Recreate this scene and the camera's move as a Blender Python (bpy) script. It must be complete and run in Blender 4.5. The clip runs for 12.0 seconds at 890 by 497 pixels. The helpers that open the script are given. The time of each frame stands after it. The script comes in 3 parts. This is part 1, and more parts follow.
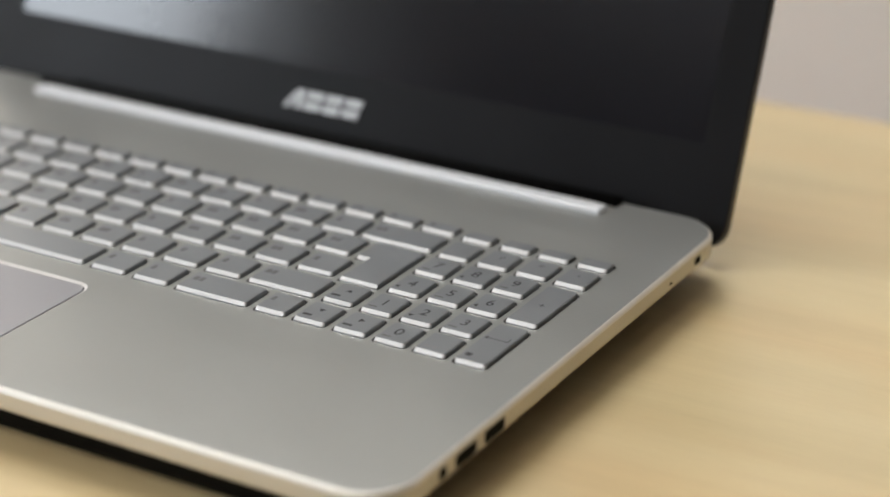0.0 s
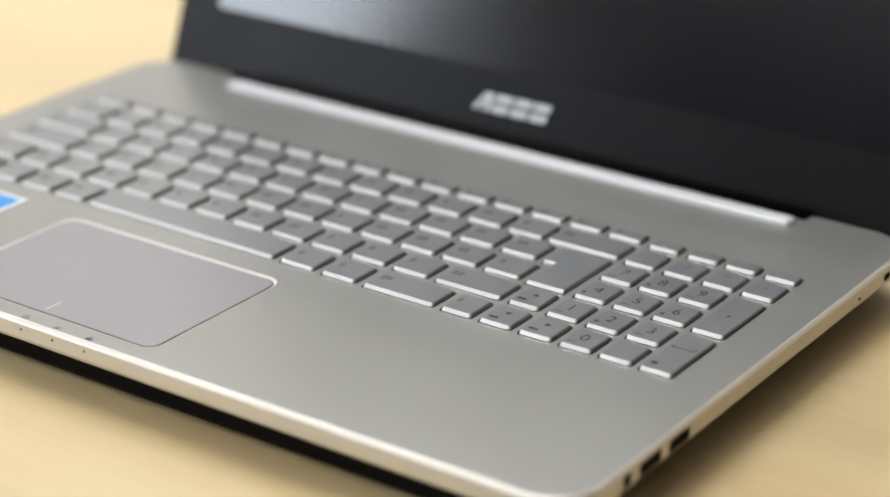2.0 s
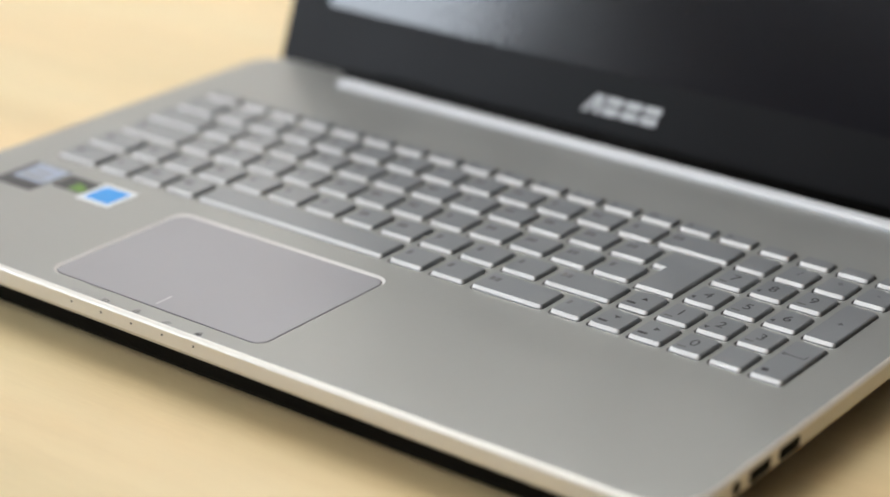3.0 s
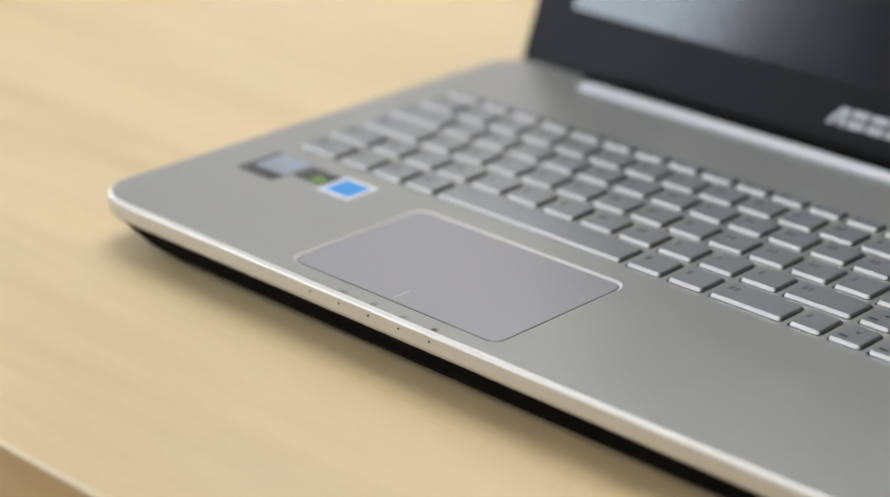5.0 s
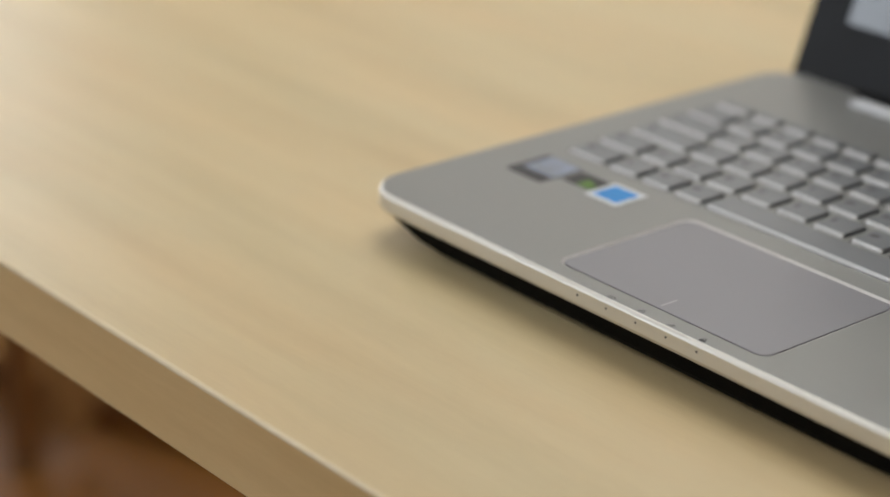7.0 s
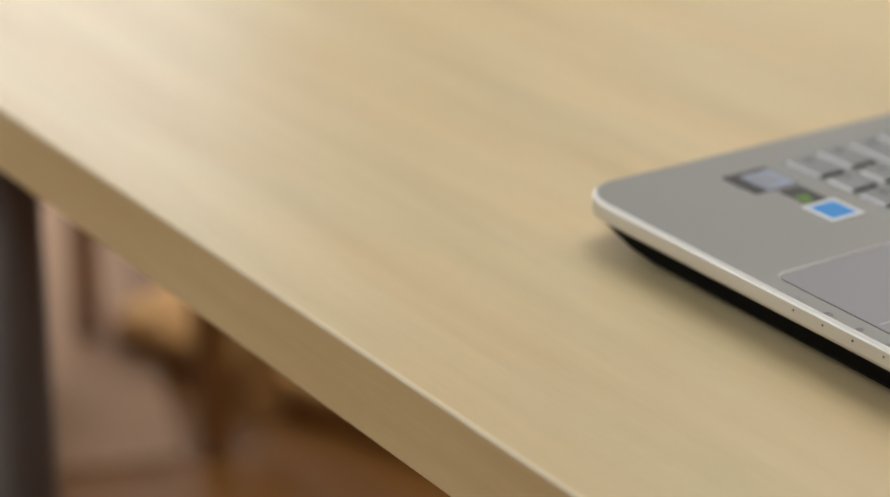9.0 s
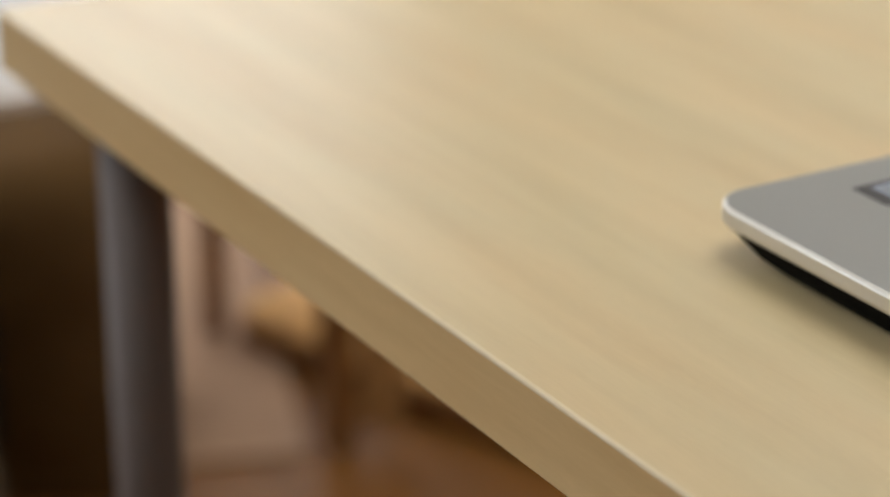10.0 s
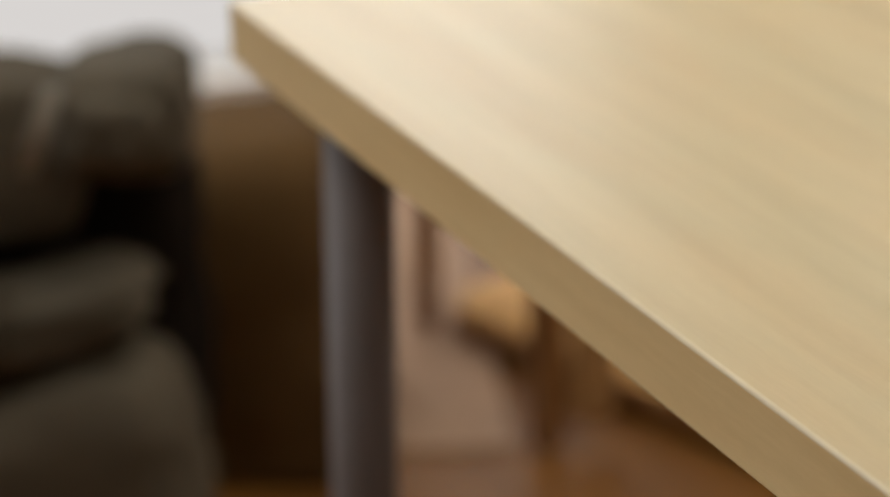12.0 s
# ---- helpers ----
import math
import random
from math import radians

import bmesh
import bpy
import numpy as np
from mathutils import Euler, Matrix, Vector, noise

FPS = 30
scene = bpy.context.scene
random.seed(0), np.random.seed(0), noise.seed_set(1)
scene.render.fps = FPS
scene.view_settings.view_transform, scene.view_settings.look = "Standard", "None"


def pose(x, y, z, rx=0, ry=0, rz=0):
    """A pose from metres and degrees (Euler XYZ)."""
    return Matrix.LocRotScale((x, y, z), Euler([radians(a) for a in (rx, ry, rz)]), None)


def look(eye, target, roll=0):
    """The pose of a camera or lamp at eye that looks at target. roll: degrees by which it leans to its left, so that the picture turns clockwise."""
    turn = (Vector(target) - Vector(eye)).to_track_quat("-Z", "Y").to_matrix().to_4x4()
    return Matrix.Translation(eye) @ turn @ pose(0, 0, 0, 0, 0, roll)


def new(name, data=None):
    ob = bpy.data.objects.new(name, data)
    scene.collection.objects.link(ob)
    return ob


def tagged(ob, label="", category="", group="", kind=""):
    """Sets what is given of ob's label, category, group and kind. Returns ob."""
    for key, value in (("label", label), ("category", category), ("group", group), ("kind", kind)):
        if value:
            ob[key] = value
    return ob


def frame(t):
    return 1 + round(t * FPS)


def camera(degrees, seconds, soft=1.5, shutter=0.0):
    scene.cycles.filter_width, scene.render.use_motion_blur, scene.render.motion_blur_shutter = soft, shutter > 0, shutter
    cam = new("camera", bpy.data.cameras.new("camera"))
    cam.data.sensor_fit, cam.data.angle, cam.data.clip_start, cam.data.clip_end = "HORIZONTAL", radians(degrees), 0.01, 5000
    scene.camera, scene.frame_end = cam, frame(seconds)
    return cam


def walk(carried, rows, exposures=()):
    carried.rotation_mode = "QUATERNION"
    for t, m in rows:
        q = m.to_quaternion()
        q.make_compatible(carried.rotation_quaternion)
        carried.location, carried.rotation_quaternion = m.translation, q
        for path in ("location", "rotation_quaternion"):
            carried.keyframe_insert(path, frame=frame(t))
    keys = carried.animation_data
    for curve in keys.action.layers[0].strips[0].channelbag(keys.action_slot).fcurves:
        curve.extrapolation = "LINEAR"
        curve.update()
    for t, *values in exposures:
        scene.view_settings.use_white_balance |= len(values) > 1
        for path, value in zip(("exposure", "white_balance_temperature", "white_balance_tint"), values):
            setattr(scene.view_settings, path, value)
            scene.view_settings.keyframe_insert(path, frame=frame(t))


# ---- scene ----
cam = camera(23.49, 12.0, soft=1.7)
PATH = [
    (0.0, look((0.6761, -0.4663, 1.0799), (0.3287, 0.1343, 0.7823), 0.37)),
    (0.5, look((0.6744, -0.4672, 1.0796), (0.3139, 0.1260, 0.7826), 0.34)),
    (1.0, look((0.6730, -0.4687, 1.0800), (0.2997, 0.1165, 0.7831), 0.34)),
    (1.5, look((0.6719, -0.4702, 1.0806), (0.2883, 0.1083, 0.7837), 0.36)),
    (2.0, look((0.6698, -0.4721, 1.0811), (0.2734, 0.0977, 0.7840), 0.38)),
    (2.5, look((0.6677, -0.4733, 1.0812), (0.2587, 0.0874, 0.7841), 0.36)),
    (3.0, look((0.6650, -0.4734, 1.0805), (0.2412, 0.0763, 0.7834), 0.31)),
    (5.0, look((0.6574, -0.4780, 1.0774), (0.1758, 0.0231, 0.7824), 0.46)),
    (5.5, look((0.6533, -0.4802, 1.0766), (0.1569, 0.0065, 0.7819), 0.55)),
    (6.0, look((0.6542, -0.4844, 1.0777), (0.1422, -0.0140, 0.7833), 0.65)),
    (6.5, look((0.6516, -0.4857, 1.0775), (0.1284, -0.0280, 0.7831), 0.75)),
    (7.0, look((0.6475, -0.4909, 1.0775), (0.1117, -0.0477, 0.7832), 0.86)),
    (9.0, look((0.6380, -0.4991, 1.0780), (0.0641, -0.1071, 0.7832), 0.92)),
    (9.5, look((0.6421, -0.4994, 1.0793), (0.0553, -0.1272, 0.7842), 0.80)),
    (10.0, look((0.6392, -0.5019, 1.0811), (0.0419, -0.1469, 0.7857), 0.55)),
    (10.5, look((0.6342, -0.5048, 1.0816), (0.0290, -0.1648, 0.7846), 0.38)),
    (11.0, look((0.6329, -0.5060, 1.0829), (0.0184, -0.1839, 0.7850), 0.26)),
    (11.5, look((0.6336, -0.5080, 1.0840), (0.0114, -0.2014, 0.7860), 0.10)),
    (12.0, look((0.6374, -0.5090, 1.0845), (0.0072, -0.2190, 0.7866), -0.04)),
]
walk(cam, PATH, exposures=(
    (0.0, -0.20, 6500, 10), (0.5, -0.08, 6480, 10), (2.0, -0.05, 6400, 10), (3.0, -0.16, 6320, 10), (5.0, -0.38, 6200, 10), (5.5, -0.48, 6230, 10),
    (6.0, -0.62, 6300, 10), (7.0, -0.82, 6450, 10), (9.0, -0.79, 6530, 10), (12.0, -0.76, 6640, 10)))
cam.data.dof.use_dof = True
cam.data.dof.focus_distance = 0.755
cam.data.dof.aperture_fstop = 4.7

# ---- world and window light ----
world = bpy.data.worlds.new("sky_world")
scene.world = world
world.use_nodes = True
wn = world.node_tree
sky = wn.nodes.new("ShaderNodeTexSky")
sky.sky_type = "NISHITA"
sky.sun_disc = False
sky.sun_elevation = radians(30)
sky.sun_rotation = radians(-110)
wn.links.new(sky.outputs["Color"], wn.nodes["Background"].inputs["Color"])
wn.nodes["Background"].inputs["Strength"].default_value = 0.1


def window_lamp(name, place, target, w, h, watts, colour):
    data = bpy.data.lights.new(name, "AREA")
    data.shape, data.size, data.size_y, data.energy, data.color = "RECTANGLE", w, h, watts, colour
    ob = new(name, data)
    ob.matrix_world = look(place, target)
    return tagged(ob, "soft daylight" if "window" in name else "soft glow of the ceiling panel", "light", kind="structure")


window_lamp("window_daylight", (-2.33, -2.50, 1.75), (0, -2.50, 1.75), 1.0, 1.3, 66, (0.86, 0.93, 1.0))
window_lamp("window_daylight", (-2.33, 0.50, 1.14), (0, 0.50, 1.14), 1.24, 2.2, 22.5, (0.97, 0.98, 1.0))
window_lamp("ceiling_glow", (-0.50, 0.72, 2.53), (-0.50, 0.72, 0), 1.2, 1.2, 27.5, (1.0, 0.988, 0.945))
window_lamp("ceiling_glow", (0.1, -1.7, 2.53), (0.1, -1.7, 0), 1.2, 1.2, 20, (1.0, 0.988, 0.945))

# ---- materials ----


def mat(name, colour, rough=0.5, metal=0.0, vary=0.06, scale=40.0, bump=0.0, bump_scale=300.0, stretch=(1, 1, 1), spec=0.5, per_piece=0.0):
    """A surface with broad and fine variation of tone and gloss, and an optional fine relief."""
    m = bpy.data.materials.new(name)
    m.use_nodes = True
    n, l = m.node_tree.nodes, m.node_tree.links
    b = n["Principled BSDF"]
    b.inputs["Metallic"].default_value = metal
    b.inputs["Specular IOR Level"].default_value = spec
    tc = n.new("ShaderNodeTexCoord")
    mp = n.new("ShaderNodeMapping")
    mp.inputs["Scale"].default_value = stretch
    l.new(tc.outputs["Object"], mp.inputs["Vector"])
    broad, fine = n.new("ShaderNodeTexNoise"), n.new("ShaderNodeTexNoise")
    broad.inputs["Scale"].default_value = scale
    broad.inputs["Detail"].default_value = 4
    fine.inputs["Scale"].default_value = scale * 14
    fine.inputs["Detail"].default_value = 3
    l.new(mp.outputs["Vector"], broad.inputs["Vector"])
    l.new(mp.outputs["Vector"], fine.inputs["Vector"])
    add = n.new("ShaderNodeMath")
    add.operation = "MULTIPLY_ADD"
    add.inputs[1].default_value = 0.4
    l.new(fine.outputs["Fac"], add.inputs[0])
    l.new(broad.outputs["Fac"], add.inputs[2])
    rng = n.new("ShaderNodeMapRange")
    rng.inputs["From Min"].default_value, rng.inputs["From Max"].default_value = 0.35, 1.05
    rng.inputs["To Min"].default_value, rng.inputs["To Max"].default_value = 1 - vary, 1 + vary
    l.new(add.outputs[0], rng.inputs["Value"])
    tone = rng.outputs["Result"]
    if per_piece:
        info = n.new("ShaderNodeObjectInfo")
        r2 = n.new("ShaderNodeMapRange")
        r2.inputs["To Min"].default_value, r2.inputs["To Max"].default_value = 1 - per_piece, 1 + per_piece
        l.new(info.outputs["Random"], r2.inputs["Value"])
        mu = n.new("ShaderNodeMath")
        mu.operation = "MULTIPLY"
        l.new(tone, mu.inputs[0])
        l.new(r2.outputs["Result"], mu.inputs[1])
        tone = mu.outputs[0]
    vm = n.new("ShaderNodeVectorMath")
    vm.operation = "SCALE"
    vm.inputs[0].default_value = colour
    l.new(tone, vm.inputs["Scale"])
    l.new(vm.outputs["Vector"], b.inputs["Base Color"])
    rr_ = n.new("ShaderNodeMapRange")
    rr_.inputs["To Min"].default_value, rr_.inputs["To Max"].default_value = rough * 0.85, min(1, rough * 1.15)
    l.new(broad.outputs["Fac"], rr_.inputs["Value"])
    l.new(rr_.outputs["Result"], b.inputs["Roughness"])
    if bump:
        bt = n.new("ShaderNodeTexNoise")
        bt.inputs["Scale"].default_value = bump_scale
        bt.inputs["Detail"].default_value = 4
        l.new(mp.outputs["Vector"], bt.inputs["Vector"])
        bn = n.new("ShaderNodeBump")
        bn.inputs["Strength"].default_value = bump
        bn.inputs["Distance"].default_value = 0.001
        l.new(bt.outputs["Fac"], bn.inputs["Height"])
        l.new(bn.outputs["Normal"], b.inputs["Normal"])
    return m


def wood(name, dark, light, rough, scale=3.0, contrast=1.0, spec=0.5, hue=0.0):
    """Veneer whose grain runs along x: long soft streaks, broad drifting bands and fine pores."""
    m = bpy.data.materials.new(name)
    m.use_nodes = True
    n, l = m.node_tree.nodes, m.node_tree.links
    b = n["Principled BSDF"]
    tc = n.new("ShaderNodeTexCoord")
    outs = []
    for stretch, sc, detail in (((0.9, 7.5, 7.5), scale, 4), ((2.0, 30, 30), scale, 5), ((30, 240, 240), scale, 3)):
        mp = n.new("ShaderNodeMapping")
        mp.inputs["Scale"].default_value = stretch
        l.new(tc.outputs["Object"], mp.inputs["Vector"])
        t = n.new("ShaderNodeTexNoise")
        t.inputs["Scale"].default_value, t.inputs["Detail"].default_value = sc, detail
        t.inputs["Distortion"].default_value = 0.25
        l.new(mp.outputs["Vector"], t.inputs["Vector"])
        outs.append(t.outputs["Fac"])
    a = n.new("ShaderNodeMath")
    a.operation = "MULTIPLY_ADD"
    a.inputs[1].default_value = 0.55
    l.new(outs[1], a.inputs[0])
    l.new(outs[0], a.inputs[2])
    a2 = n.new("ShaderNodeMath")
    a2.operation = "MULTIPLY_ADD"
    a2.inputs[1].default_value = 0.20
    l.new(outs[2], a2.inputs[0])
    l.new(a.outputs[0], a2.inputs[2])
    ramp = n.new("ShaderNodeValToRGB")
    ramp.color_ramp.elements[0].position, ramp.color_ramp.elements[0].color = 0.875 - 0.28 / contrast, (*dark, 1)
    ramp.color_ramp.elements[1].position, ramp.color_ramp.elements[1].color = min(1.0, 0.875 + 0.22 / contrast), (*light, 1)
    l.new(a2.outputs[0], ramp.inputs["Fac"])
    colour = ramp.outputs["Color"]
    if hue:
        mp = n.new("ShaderNodeMapping")
        mp.inputs["Scale"].default_value = (3.5, 11, 11)
        l.new(tc.outputs["Object"], mp.inputs["Vector"])
        t = n.new("ShaderNodeTexNoise")
        t.inputs["Scale"].default_value, t.inputs["Detail"].default_value = 1.6, 3
        l.new(mp.outputs["Vector"], t.inputs["Vector"])
        tint = n.new("ShaderNodeValToRGB")
        tint.color_ramp.elements[0].position, tint.color_ramp.elements[0].color = 0.36, (0.985, 1.0, 1.0, 1)
        tint.color_ramp.elements[1].position, tint.color_ramp.elements[1].color = 0.66, (1.035, 0.985, 0.94, 1)
        l.new(t.outputs["Fac"], tint.inputs["Fac"])
        vm = n.new("ShaderNodeVectorMath")
        vm.operation = "MULTIPLY"
        l.new(colour, vm.inputs[0])
        l.new(tint.outputs["Color"], vm.inputs[1])
        colour = vm.outputs["Vector"]
    l.new(colour, b.inputs["Base Color"])
    b.inputs["Roughness"].default_value = rough
    b.inputs["Specular IOR Level"].default_value = spec
    bn = n.new("ShaderNodeBump")
    bn.inputs["Strength"].default_value, bn.inputs["Distance"].default_value = 0.12, 0.0006
    l.new(outs[2], bn.inputs["Height"])
    l.new(bn.outputs["Normal"], b.inputs["Normal"])
    return m


M_ALU = mat("brushed_silver_aluminium", (0.350, 0.358, 0.346), 0.37, 0.6, 0.025, 25, 0.05, 900)
M_SIDE = mat("champagne_silver_edge", (0.64, 0.60, 0.52), 0.42, 0.4, 0.03, 30)
M_RIM = mat("edge_highlight_metal", (0.80, 0.78, 0.73), 0.45, 0.6, 0.02, 60)
M_POLISH = mat("polished_silver_chamfer", (0.66, 0.65, 0.64), 0.5, 0.2, 0.03, 60)
# Lit copy of the key paint, for the front flanks only.
M_KEYLIT = mat("key_paint_lit", (0.76, 0.77, 0.78), 0.45, 0.5, 0.02, 60)
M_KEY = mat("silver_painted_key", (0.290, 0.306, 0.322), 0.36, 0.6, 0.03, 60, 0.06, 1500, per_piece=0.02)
M_PAD = mat("satin_lavender_grey_pad", (0.338, 0.340, 0.366), 0.37, 0.6, 0.02, 30)
M_WELL = mat("dark_key_well", (0.03, 0.03, 0.032), 0.6)
M_BASE = mat("black_base_plastic", (0.0025, 0.0025, 0.0025), 0.7, 0, 0.1, 50, 0.2, 700, spec=0.06)
M_BEZEL = mat("satin_black_bezel", (0.012, 0.012, 0.013), 0.34, 0, 0.08, 30, spec=0.09)
M_LIDBACK = mat("black_lid_metal", (0.015, 0.015, 0.017), 0.4, 0.3, 0.08, 30)
M_SCREEN = mat("dark_display_panel", (0.012, 0.012, 0.015), 0.135, 0, 0.03, 20, spec=0.43)
M_LOGO = mat("chrome_badge", (0.50, 0.50, 0.50), 0.4, 0.3, 0.03, 80)
M_BAR = mat("bright_silver_bar", (0.72, 0.74, 0.77), 0.5, 0.2, 0.03, 40)
M_PRINT = mat("dark_grey_print", (0.035, 0.035, 0.04), 0.6)
M_FAINT = mat("faint_grey_print", (0.30, 0.30, 0.31), 0.6)
M_LEGEND = mat("grey_key_print", (0.14, 0.14, 0.145), 0.6)
M_PALE = mat("pale_print", (0.52, 0.52, 0.53), 0.5)
M_DIM = mat("dim_grey_print", (0.13, 0.13, 0.13), 0.6)
M_HOLE = mat("port_shadow_plastic", (0.004, 0.0035, 0.003), 0.8, spec=0.05)
M_BLUE = mat("blue_sticker", (0.022, 0.31, 0.80), 0.4)
M_WHITE = mat("white_sticker", (0.78, 0.82, 0.86), 0.45)
M_STGREY = mat("silver_blue_sticker", (0.34, 0.40, 0.52), 0.35, 0.2, 0.25, 150)
M_STDARK = mat("dark_sticker", (0.03, 0.03, 0.035), 0.4)
M_GREEN = mat("green_sticker", (0.10, 0.24, 0.015), 0.4)
M_TABLE = wood("birch_veneer", (0.585, 0.447, 0.225), (0.745, 0.602, 0.343), 0.36, contrast=0.48, hue=0.8, spec=0.85)
M_EDGE = wood("birch_edge_band", (0.75, 0.525, 0.24), (0.88, 0.65, 0.33), 0.45)
# Paler than the veneer: the highlight along the table edge, put into colour.
M_BEVEL = wood("birch_arris_highlight", (0.78, 0.62, 0.38), (0.86, 0.72, 0.48), 0.3)
M_LEG = mat("grey_lacquered_steel", (0.19, 0.158, 0.144), 0.55, 0.1, 0.06, 20)
M_FLOOR = wood("brown_wood_floor", (0.150, 0.060, 0.012), (0.235, 0.098, 0.020), 0.45, 1.2, spec=0.15)
M_WALL = mat("off_white_plaster", (0.83, 0.80, 0.745), 0.85, 0, 0.03, 3, 0.2, 120)
M_DARK = mat("dark_unseen_wall", (0.07, 0.065, 0.06), 0.9, 0, 0.2, 6, 0.3, 60, stretch=(4, 4, 0.2))
M_EAST = mat("dark_reflection_plaster", (0.13, 0.115, 0.10), 0.9, 0, 0.05, 3, 0.2, 100)
M_CEIL = mat("white_ceiling_paint", (0.8, 0.8, 0.79), 0.9, 0, 0.02, 3)
M_LEATHER = mat("dark_taupe_fabric", (0.108, 0.087, 0.058), 0.8, 0, 0.25, 9, 0.35, 120, spec=0.15)
M_CHAIR = wood("stained_wood_chair", (0.16, 0.065, 0.018), (0.30, 0.14, 0.045), 0.4, 4)
M_SLAT = wood("pale_stained_slat", (0.30, 0.16, 0.06), (0.46, 0.26, 0.10), 0.45, 4)
M_FLOORPATCH = mat("pale_rose_floor_patch", (0.45, 0.285, 0.178), 0.9, 0, 0.12, 12, 0.5, 300)
M_SEAT = mat("tan_cushion_cloth", (0.72, 0.40, 0.13), 0.8, 0, 0.1, 15, 0.2, 200)
M_SOFA = mat("dark_brown_upholstery", (0.125, 0.070, 0.026), 0.9, 0, 0.15, 10, 0.3, 200, spec=0.08)
M_BAGSHADE = mat("shaded_gap_fabric", (0.012, 0.008, 0.005), 0.9, 0, 0.15, 20, spec=0.1)
M_STRAP = mat("grey_webbing", (0.30, 0.26, 0.20), 0.7, 0, 0.1, 60, 0.4, 500)

# ---- mesh helpers ----
TZ = 0.74            # table top
D = TZ + 0.022       # keyboard deck


def part(name, bm, material, parent=None, label="", smooth=False):
    me = bpy.data.meshes.new(name)
    bmesh.ops.recalc_face_normals(bm, faces=bm.faces)
    bm.to_mesh(me)
    bm.free()
    for m in (material if isinstance(material, tuple) else (material,)):
        me.materials.append(m)
    if smooth:
        for p in me.polygons:
            p.use_smooth = True
    ob = new(name, me)
    if parent:
        ob.parent = parent
    if label:
        ob["label"] = label
    return ob


def share(name, me, place, parent):
    ob = new(name, me)
    ob.location = place
    ob.parent = parent
    return ob


def rounded(x0, y0, x1, y1, r, n=5):
    """A rounded rectangle, counter-clockwise."""
    pts = []
    for cx, cy, a in ((x1 - r, y0 + r, -90), (x1 - r, y1 - r, 0), (x0 + r, y1 - r, 90), (x0 + r, y0 + r, 180)):
        for k in range(n + 1):
            w = radians(a + 90 * k / n)
            pts.append((cx + r * math.cos(w), cy + r * math.sin(w)))
    return pts


def inset(poly, d):
    """The polygon moved inwards by d (outwards where d is negative)."""
    out = []
    for i, p in enumerate(poly):
        a, c = Vector(poly[i - 1]), Vector(poly[(i + 1) % len(poly)])
        p = Vector(p)
        e, g = (p - a).normalized(), (c - p).normalized()
        n1, n2 = Vector((-e.y, e.x)), Vector((-g.y, g.x))
        m = n1 + n2
        out.append(tuple(p + m * (d / max(0.3, m.dot(n1)))))
    return out


def loft(bm, poly, levels, m=None, top=True, bottom=True):
    """Rings of the polygon at (inset, height), joined from the first to the last."""
    rings = []
    for d, z in levels:
        rings.append([bm.verts.new((m @ Vector((*p, z))) if m else (*p, z)) for p in inset(poly, d)])
    for a, b in zip(rings, rings[1:]):
        for i in range(len(a)):
            bm.faces.new((a[i - 1], a[i], b[i], b[i - 1]))
    if bottom:
        bm.faces.new(rings[0][::-1])
    if top:
        bm.faces.new(rings[-1])
    return rings


def sheet_with_holes(bm, outer, holes, z, m=None):
    """A flat sheet with openings; gives back the loops of the openings."""
    loops, edges = [], []
    for poly in (outer, *holes):
        vs = [bm.verts.new((m @ Vector((*p, z))) if m else (*p, z)) for p in poly]
        loops.append(vs)
        for i in range(len(vs)):
            edges.append(bm.edges.new((vs[i - 1], vs[i])))
    up = (m.to_3x3() @ Vector((0, 0, 1))) if m else Vector((0, 0, 1))
    bmesh.ops.triangle_fill(bm, use_beauty=True, use_dissolve=False, edges=edges, normal=up)
    return loops


def block(bm, x0, y0, z0, x1, y1, z1, bevel=0.0, segments=2):
    r = bmesh.ops.create_cube(bm, size=1)
    for v in r["verts"]:
        v.co = Vector(((x0 + x1) / 2 + v.co.x * (x1 - x0), (y0 + y1) / 2 + v.co.y * (y1 - y0), (z0 + z1) / 2 + v.co.z * (z1 - z0)))
    if bevel:
        es = {e for v in r["verts"] for e in v.link_edges}
        bmesh.ops.bevel(bm, geom=list(es), offset=bevel, segments=segments, profile=0.6, affect="EDGES")
    return bm


def tube(bm, a, b, r0, r1=None, n=24):
    a, b = Vector(a), Vector(b)
    r1 = r0 if r1 is None else r1
    q = (b - a).to_track_quat("Z", "Y").to_matrix().to_4x4()
    bmesh.ops.create_cone(bm, cap_ends=True, segments=n, radius1=r0, radius2=r1, depth=(b - a).length, matrix=Matrix.Translation((a + b) / 2) @ q)
    return bm


def empty(name, place, label, category, group=""):
    ob = new(name)
    ob.location = place
    ob.empty_display_size = 0.05
    return tagged(ob, label, category, group)


def glyph(text, size, material, m, parent, name="legend"):
    """Flat printed characters as a mesh."""
    cu = bpy.data.curves.new(name, "FONT")
    cu.body, cu.size, cu.align_x, cu.align_y = text, size, "CENTER", "CENTER"
    tmp = bpy.data.objects.new(name, cu)
    me = bpy.data.meshes.new_from_object(tmp)
    bpy.data.objects.remove(tmp)
    me.materials.clear()
    me.materials.append(material)
    me.transform(m)
    ob = new(name, me)
    ob.parent = parent
    return ob


def flat(name, polys, material, z, parent, m=None, label=""):
    bm = bmesh.new()
    for p in polys:
        bm.faces.new([bm.verts.new((m @ Vector((x, y, z))) if m else (x, y, z)) for x, y in p])
    return part(name, bm, material, parent, label)


def rect(x0, y0, x1, y1):
    return [(x0, y0), (x1, y0), (x1, y1), (x0, y1)]


# ---- room ----
RX0, RX1, RY0, RY1, RZ = -2.3, 2.4, -4.6, 1.5, 2.6


